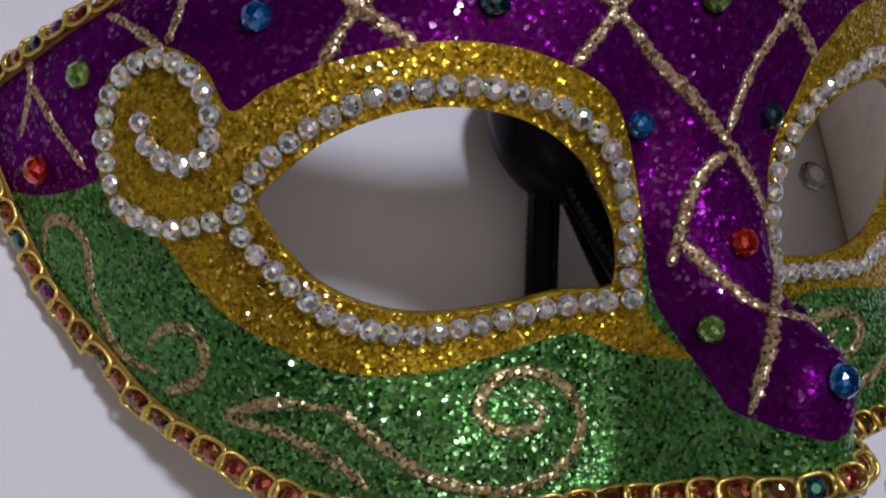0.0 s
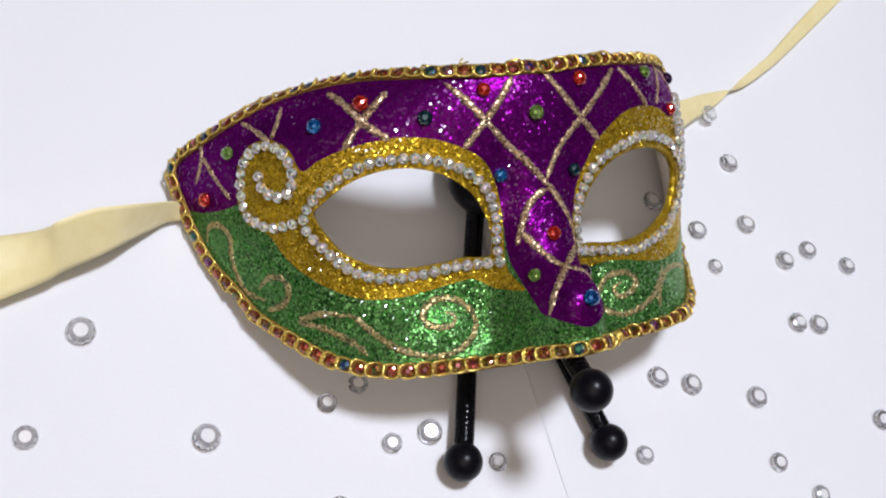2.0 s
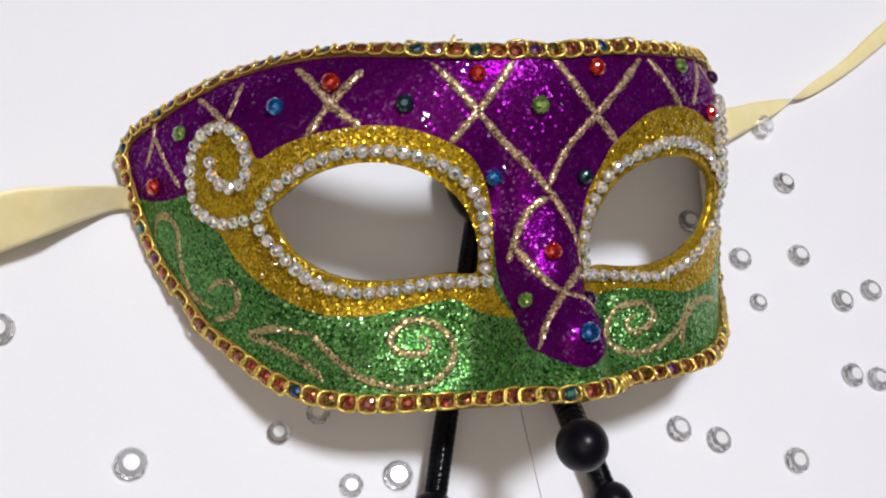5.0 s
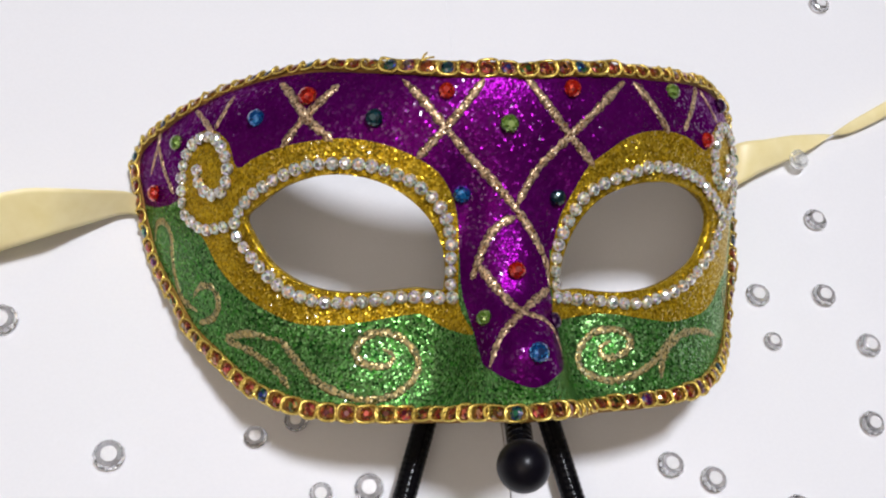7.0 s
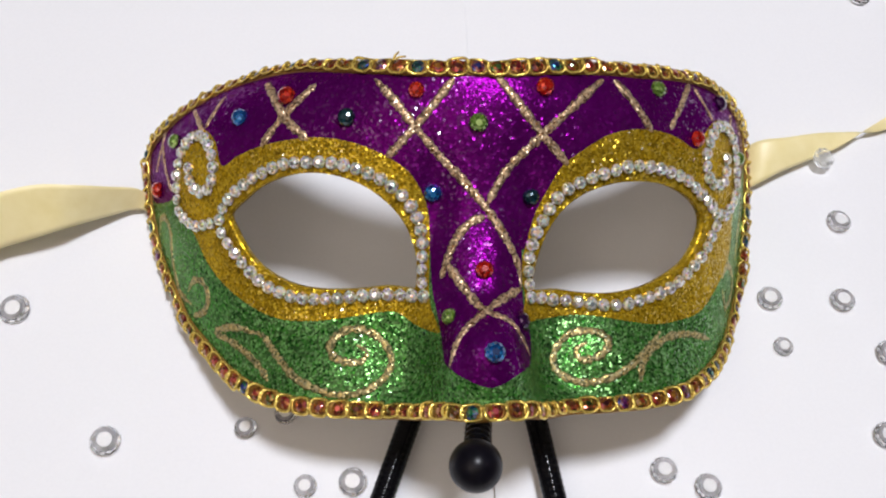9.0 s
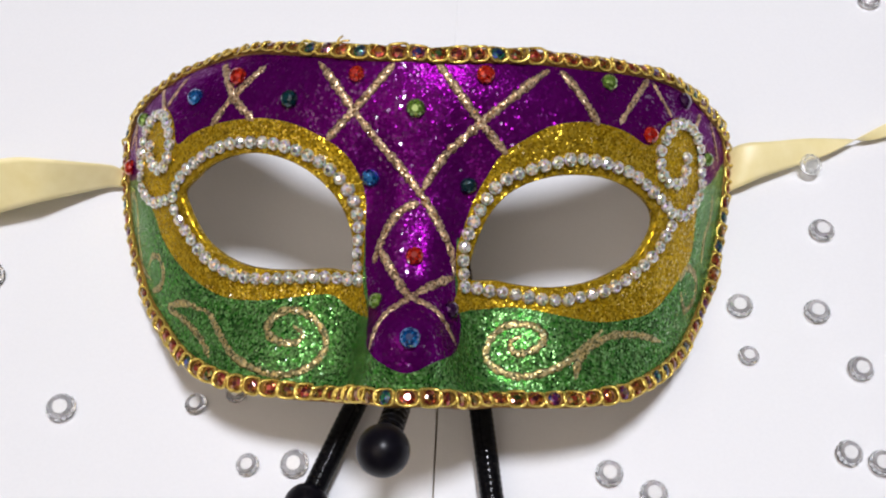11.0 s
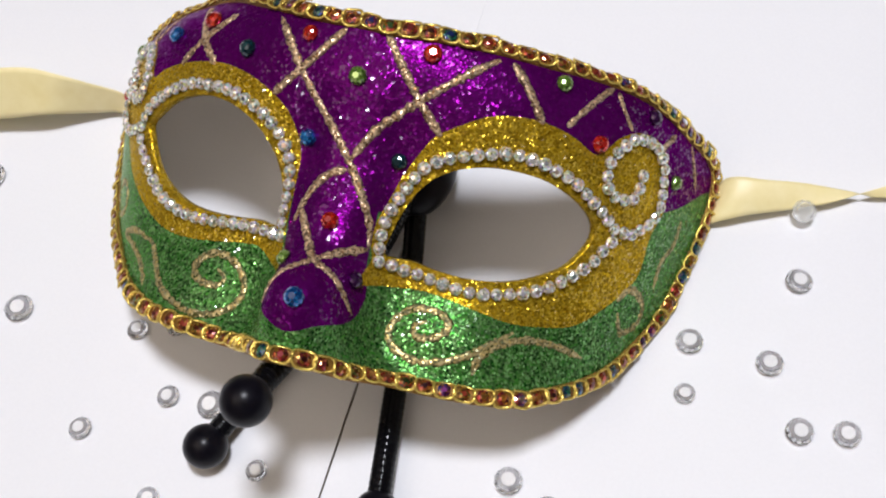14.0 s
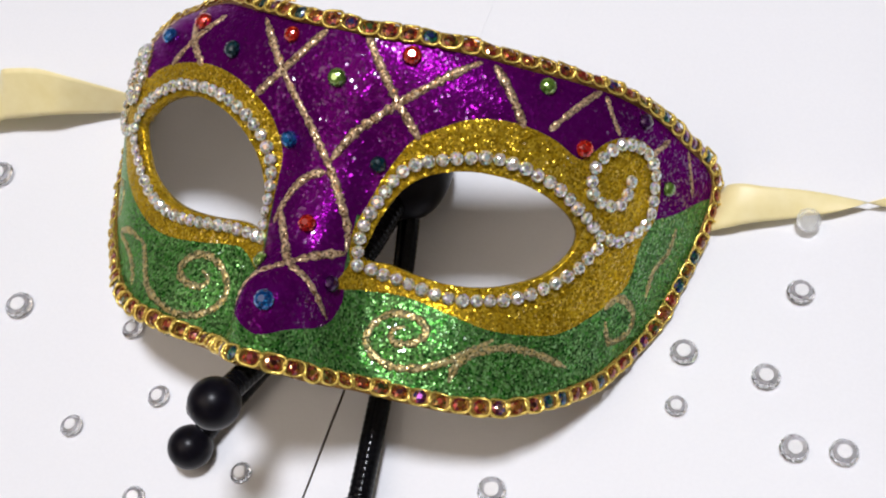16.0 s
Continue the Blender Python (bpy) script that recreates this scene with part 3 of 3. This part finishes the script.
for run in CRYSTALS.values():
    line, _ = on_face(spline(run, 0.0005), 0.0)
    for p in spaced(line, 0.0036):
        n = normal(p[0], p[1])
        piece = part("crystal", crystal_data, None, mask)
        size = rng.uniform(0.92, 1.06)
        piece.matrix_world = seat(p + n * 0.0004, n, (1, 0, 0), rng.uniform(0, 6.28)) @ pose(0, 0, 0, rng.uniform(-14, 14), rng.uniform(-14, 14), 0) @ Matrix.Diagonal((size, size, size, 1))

# Glitter-glue lines: the lattice over the purple field, and the scrolls on the cheeks.
LATTICE = [
    [(-0.0271, 0.0476), (-0.0170, 0.0335), (-0.0078, 0.0237), (0.0008, 0.0140), (0.0055, 0.0072), (0.0089, 0.0012), (0.0098, -0.0044)],
    [(-0.0064, 0.0441), (-0.0117, 0.0383), (-0.0170, 0.0335), (-0.0245, 0.0277)],
    [(0.0048, 0.0443), (0.0104, 0.0372), (0.0165, 0.0305), (0.0233, 0.0244)],
    [(0.0342, 0.0464), (0.0245, 0.0371), (0.0165, 0.0305), (0.0074, 0.0232), (0.0008, 0.0140)],
    [(0.0007, 0.0119), (-0.0037, 0.0101), (-0.0076, 0.0061), (-0.0113, -0.0018)],
    [(-0.0098, 0.0013), (-0.0051, -0.0072), (-0.0007, -0.0140), (0.0061, -0.0177), (0.0106, -0.0229)],
    [(0.0097, -0.0048), (-0.0007, -0.0140), (-0.0078, -0.0213), (-0.0106, -0.0274)],
    [(0.0375, 0.0471), (0.0429, 0.0415), (0.0480, 0.0351)],
    [(0.0631, 0.0548), (0.0580, 0.0445), (0.0539, 0.0371)],
    [(-0.0577, 0.0595), (-0.0522, 0.0445), (-0.0456, 0.0360)],
    [(-0.0430, 0.0512), (-0.0522, 0.0445), (-0.0588, 0.0384)],
    [(-0.0816, 0.0644), (-0.0792, 0.0573), (-0.0770, 0.0513)],
    [(-0.0705, 0.0620), (-0.0733, 0.0567), (-0.0763, 0.0518)],
    [(-0.0928, 0.0668), (-0.0939, 0.0611), (-0.0963, 0.0555)],
    [(-0.0935, 0.0616), (-0.0917, 0.0516), (-0.0891, 0.0426)],
    [(0.0645, 0.0544), (0.0672, 0.0499), (0.0701, 0.0463)],
    [(0.0817, 0.0572), (0.0783, 0.0480)],
    [(0.0865, 0.0604), (0.0885, 0.0557), (0.0901, 0.0520)],
]
SCROLLS = [
    [(-0.0666, -0.0035), (-0.0612, -0.0057), (-0.0568, -0.0127), (-0.0510, -0.0205), (-0.0427, -0.0252), (-0.0351, -0.0261), (-0.0283, -0.0234), (-0.0251, -0.0184), (-0.0267, -0.0137), (-0.0308, -0.0101), (-0.0361, -0.0088), (-0.0404, -0.0106), (-0.0418, -0.0140), (-0.0392, -0.0170), (-0.0338, -0.0179), (-0.0317, -0.0155), (-0.0346, -0.0131)],
    [(-0.0761, -0.0005), (-0.0685, -0.0067), (-0.0626, -0.0134), (-0.0596, -0.0189)],
    [(-0.0760, -0.0001), (-0.0705, -0.0011), (-0.0651, -0.0034)],
    [(-0.0960, 0.0371), (-0.0951, 0.0405), (-0.0926, 0.0386), (-0.0906, 0.0335), (-0.0906, 0.0283), (-0.0898, 0.0219), (-0.0879, 0.0158), (-0.0838, 0.0104)],
    [(-0.0849, 0.0143), (-0.0824, 0.0154), (-0.0792, 0.0133), (-0.0776, 0.0091), (-0.0794, 0.0063), (-0.0834, 0.0073)],
    [(0.0504, -0.0120), (0.0433, -0.0200), (0.0368, -0.0247), (0.0282, -0.0270), (0.0214, -0.0251), (0.0186, -0.0215), (0.0201, -0.0169), (0.0246, -0.0137), (0.0311, -0.0137), (0.0342, -0.0166), (0.0319, -0.0199), (0.0266, -0.0211), (0.0251, -0.0183), (0.0283, -0.0165)],
    [(0.0687, -0.0095), (0.0609, -0.0105), (0.0536, -0.0127), (0.0472, -0.0173), (0.0437, -0.0218), (0.0427, -0.0267)],
    [(0.0748, 0.0088), (0.0778, 0.0139), (0.0816, 0.0141), (0.0813, 0.0089), (0.0774, 0.0032), (0.0755, 0.0066)],
    [(0.0879, 0.0408), (0.0871, 0.0340), (0.0845, 0.0266), (0.0839, 0.0198)],
]
for kind, runs, width in (("lattice_line", LATTICE, 0.00122), ("scroll_line", SCROLLS, 0.00118)):
    for run in runs:
        at, n = on_face(spline(run, 0.0006), 0.0002)
        part(kind, tube(at, width * (0.72 if abs(run[0][0]) > 0.062 and kind == "lattice_line" else 1.0), 6, 0.42 if kind == "lattice_line" else 0.22, n, True, 0.3), ROSE if kind == "lattice_line" else SCROLL, mask, "raised champagne glitter-glue line")

# Coloured flat-backed gems glued to the mask.
GEMS = [
    ("green", -0.0005, 0.0329, 0.0026), ("blue", -0.0000, -0.0273, 0.0027), ("red", -0.0002, -0.0019, 0.0025), ("blue", -0.0647, 0.0488, 0.0026),
    ("teal", -0.0347, 0.0389, 0.0026), ("red", -0.0510, 0.0500, 0.0028), ("red", -0.0947, 0.0483, 0.0026), ("green", -0.0872, 0.0559, 0.0024),
    ("red", -0.0162, 0.0421, 0.0023), ("green", -0.0094, -0.0136, 0.0023), ("red", 0.0174, 0.0418, 0.0026), ("green", 0.0507, 0.0474, 0.0024),
    ("red", 0.0626, 0.0374, 0.0025), ("blue", -0.0127, 0.0197, 0.0025), ("green", 0.0837, 0.0455, 0.0022), ("teal", 0.0134, 0.0178, 0.0024),
    ("purple", 0.0088, -0.0144, 0.0024), ("purple", 0.0746, 0.0549, 0.0024),
]
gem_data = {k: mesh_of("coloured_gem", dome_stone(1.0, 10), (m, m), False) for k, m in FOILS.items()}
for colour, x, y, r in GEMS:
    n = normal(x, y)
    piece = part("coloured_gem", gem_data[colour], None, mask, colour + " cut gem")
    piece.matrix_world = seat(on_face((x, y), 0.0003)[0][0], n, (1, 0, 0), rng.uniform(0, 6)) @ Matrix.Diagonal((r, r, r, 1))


def ribbon(upper, lower, bend):
    """A strip of ribbon between two edges, with a soft bulge across it."""
    up, low = spline(upper, 0.002), spline(lower, 0.002)
    count = 60
    up, low = (np.stack([np.interp(np.linspace(0, 1, count), np.linspace(0, 1, len(e)), e[:, k]) for k in range(3)], 1) for e in (up, low))
    bm = bmesh.new()
    rows = []
    for i in range(count):
        row = []
        for j in range(9):
            s = j / 8
            p = up[i] * (1 - s) + low[i] * s
            p[2] += bend * math.sin(math.pi * s) * (0.6 + 0.4 * math.sin(i * 0.21))
            row.append(bm.verts.new(p))
        rows.append(row)
    for a, b in zip(rows, rows[1:]):
        for j in range(8):
            bm.faces.new((a[j], a[j + 1], b[j + 1], b[j]))
    return bm


tie = part("ribbon_tie", ribbon([(-0.0950, 0.0535, 0.0008), (-0.0995, 0.0532, 0.0018), (-0.1030, 0.0528, 0.0088), (-0.1070, 0.0522, 0.0115), (-0.1120, 0.0510, 0.0145), (-0.1210, 0.0492, 0.0195), (-0.1320, 0.0486, 0.0215), (-0.1428, 0.0457, 0.0220), (-0.1463, 0.0461, 0.0180), (-0.1568, 0.0485, 0.0120), (-0.2000, 0.0520, 0.0080)], [(-0.0950, 0.0488, 0.0004), (-0.0995, 0.0490, 0.0006), (-0.1030, 0.0490, 0.0014), (-0.1070, 0.0488, 0.0020), (-0.1124, 0.0465, 0.0034), (-0.1205, 0.0425, 0.0062), (-0.1276, 0.0388, 0.0088), (-0.1370, 0.0363, 0.0078), (-0.1445, 0.0346, 0.0068), (-0.1519, 0.0320, 0.0065), (-0.2000, 0.0215, 0.0050)], 0.0008), SATIN, mask, "pale yellow satin ribbon")
tie.modifiers.new("thickness", "SOLIDIFY").thickness = 0.0002
tie = part("ribbon_tie", ribbon([(0.0900, 0.0625, 0.0004), (0.0955, 0.0635, 0.0012), (0.0990, 0.0643, 0.0066), (0.1030, 0.0648, 0.0085), (0.1100, 0.0655, 0.0082), (0.1228, 0.0682, 0.006), (0.136, 0.0700, 0.003), (0.148, 0.0710, 0.0015), (0.170, 0.0800, 0.002), (0.1926, 0.0920, 0.002), (0.23, 0.113, 0.002)], [(0.0900, 0.0505, 0.0002), (0.0955, 0.0502, 0.0006), (0.0990, 0.0508, 0.0030), (0.1030, 0.0524, 0.0036), (0.1080, 0.0550, 0.0034), (0.1200, 0.0600, 0.0025), (0.132, 0.0650, 0.003), (0.148, 0.0745, 0.0035), (0.168, 0.0845, 0.004), (0.188, 0.0970, 0.004), (0.225, 0.119, 0.003)], 0.0006), SATIN, mask, "pale yellow twisted satin ribbon")
tie.modifiers.new("thickness", "SOLIDIFY").thickness = 0.0002

# ---- the small tripod under the mask ----
tripod = tagged(new("mini_tripod"), "black bendable mini tripod with ball feet, lying under the mask", "tripod")
HUB = Vector((0.0056, 0.0435, 0.0128))
bm = bmesh.new()
bmesh.ops.create_uvsphere(bm, u_segments=28, v_segments=16, radius=0.0108, matrix=Matrix.Translation(HUB) @ Matrix.Diagonal((1.12, 1.55, 0.95, 1)))
hub = part("hub", bm, BLACK, tripod, "black plastic joint")


def ribbed_leg(line, radius):
    """A bendable leg: a tube whose sleeve has a ring every two millimetres."""
    path = spline(line, 0.0004)
    run = np.r_[0, np.cumsum(np.linalg.norm(np.diff(path, axis=0), axis=1))]
    bm = tube(path, radius, 14)
    for k, v in enumerate(bm.verts):
        i = min(k // 14, len(path) - 1)
        out = v.co - Vector(path[i])
        v.co = Vector(path[i]) + out * (1 + 0.022 * math.sin(2 * math.pi * run[i] / 0.0019))
    return bm


FEET = [(-0.0318, -0.0558, 0.0065), (0.0224, -0.0622, 0.0065), (-0.0059, -0.0531, 0.059)]
BENDS = [(-0.008, 0.005, 0.0062), (0.0135, 0.0, 0.006), (0.003, 0.002, 0.026)]
for foot, bend in zip(FEET, BENDS):
    leg = part("leg", ribbed_leg([HUB, bend, foot], 0.0034), RUBBER, tripod, "ribbed black leg")
    bm = bmesh.new()
    bmesh.ops.create_uvsphere(bm, u_segments=32, v_segments=20, radius=0.0066, matrix=Matrix.Translation(foot))
    part("ball_foot", bm, BLACK, leg, "smooth black ball foot")

# ---- loose rhinestones on the paper ----
LOOSE = [
    (-0.141, 0.0167, 9), (-0.0691, -0.0243, 6.4), (-0.1103, -0.0265, 8.6), (-0.0373, -0.042, 8.2), (-0.0513, -0.0426, 6.6), (0.126, 0.0377, 7.6),
    (0.1213, 0.0095, 7.6), (0.099, -0.0054, 6), (0.1322, -0.009, 7.6), (0.0553, -0.0429, 7.8), (0.0679, -0.0485, 7.8), (0.0932, -0.0594, 7.8),
    (0.0977, 0.011, 7.6), (0.0828, 0.0267, 7.6), (-0.057, -0.0202, 6.6), (-0.1629, -0.0137, 7.2), (-0.0169, -0.0577, 6.2), (0.091, -0.0847, 6.8),
    (0.0384, -0.0689, 6.6), (0.1254, -0.0352, 7.6), (0.1347, -0.038, 7.6), (0.1452, -0.0067, 7.4), (0.1609, -0.0169, 7), (0.1441, -0.0804, 7.4),
    (0.1031, -0.1002, 6.8), (0.1534, 0.1298, 7.4), (-0.1054, -0.0619, 7.6), (-0.0743, -0.0585, 6.6), (-0.0457, -0.0732, 6.4),
]
def foil_mesh():
    """The silvered back: a flat middle, a ring of slanting facets and a low skirt."""
    bm = bmesh.new()
    sides = 12
    levels = [(0.43, 0.0, 0.0), (0.425, 0.11, 0.0), (0.33, 0.055, 0.5), (0.23, 0.02, 0.0)]
    rings = [[bm.verts.new((r * math.cos(2 * math.pi * (k + o) / sides), r * math.sin(2 * math.pi * (k + o) / sides), z)) for k in range(sides)] for r, z, o in levels]
    for k in range(sides):
        bm.faces.new((rings[0][k], rings[0][(k + 1) % sides], rings[1][(k + 1) % sides], rings[1][k]))
    for a, b, turn in ((rings[1], rings[2], 1), (rings[2], rings[3], 0)):
        for k in range(sides):
            bm.faces.new((a[k], a[(k + 1) % sides], b[(k + 1 - turn) % sides]))
            bm.faces.new((b[(k - turn) % sides], a[k], b[(k + 1 - turn) % sides]))
    bm.faces.new(rings[3])
    bmesh.ops.split_edges(bm, edges=bm.edges)
    return mesh_of("foil_back", bm, SILVER, False)


def clear_mesh():
    """The clear acrylic body over the foil: its underside follows the foil, its crown has two rows of facets and a flat
    table with its glare painted white.
    """
    bm = bmesh.new()
    sides = 12
    levels = [(0.23, 0.028, 0.0), (0.33, 0.063, 0.5), (0.44, 0.122, 0.0), (0.496, 0.14, 0.0), (0.40, 0.25, 0.5), (0.245, 0.315, 0.0)]
    rings = [[bm.verts.new((r * math.cos(2 * math.pi * (k + o) / sides), r * math.sin(2 * math.pi * (k + o) / sides), z)) for k in range(sides)] for r, z, o in levels]
    for (a, b), (o1, o2) in zip(zip(rings, rings[1:]), ((0, 1), (1, 0), (0, 0), (0, 1), (1, 0))):
        for k in range(sides):
            n = (k + 1) % sides
            if o1 == o2:
                bm.faces.new((a[k], a[n], b[n], b[k]))
            elif o2:
                bm.faces.new((a[k], a[n], b[k]))
                bm.faces.new((b[k - 1], a[k], b[k]))
            else:
                bm.faces.new((a[k], a[n], b[n]))
                bm.faces.new((b[k], a[k], b[n]))
    bm.faces.new(rings[0][::-1])
    bm.faces.new(rings[-1]).material_index = 1
    return mesh_of("clear_body", bm, (ACRYLIC, TABLE_FACET), False)


foil_data, clear_data = foil_mesh(), clear_mesh()
for x, y, width in LOOSE:
    stone = new("rhinestone")
    stone.matrix_world = pose(x, y, -0.0011, rng.uniform(-5, 5), rng.uniform(-5, 5), rng.uniform(0, 90)) @ Matrix.Diagonal((width / 910,) * 3 + (1,))
    part("foil_back", foil_data, None, stone, "silvered back")
    part("clear_body", clear_data, None, stone, "clear faceted acrylic")
    tagged(stone, "large clear faceted rhinestone on white paper" if width > 7 else "small clear faceted rhinestone on white paper", "rhinestone", "scattered rhinestones")
stone = new("rhinestone", mesh_of("rhinestone", cut_stone(0.5, 12, 0.5, 0.62, 0.3), (GLASS, GLASS), False))
stone.matrix_world = pose(0.1240, 0.0600, 0.0026, 8, 4, 20) @ Matrix.Diagonal((0.0074, 0.0074, 0.0074, 1))
tagged(stone, "clear rhinestone resting on the yellow satin ribbon", "rhinestone", "scattered rhinestones")
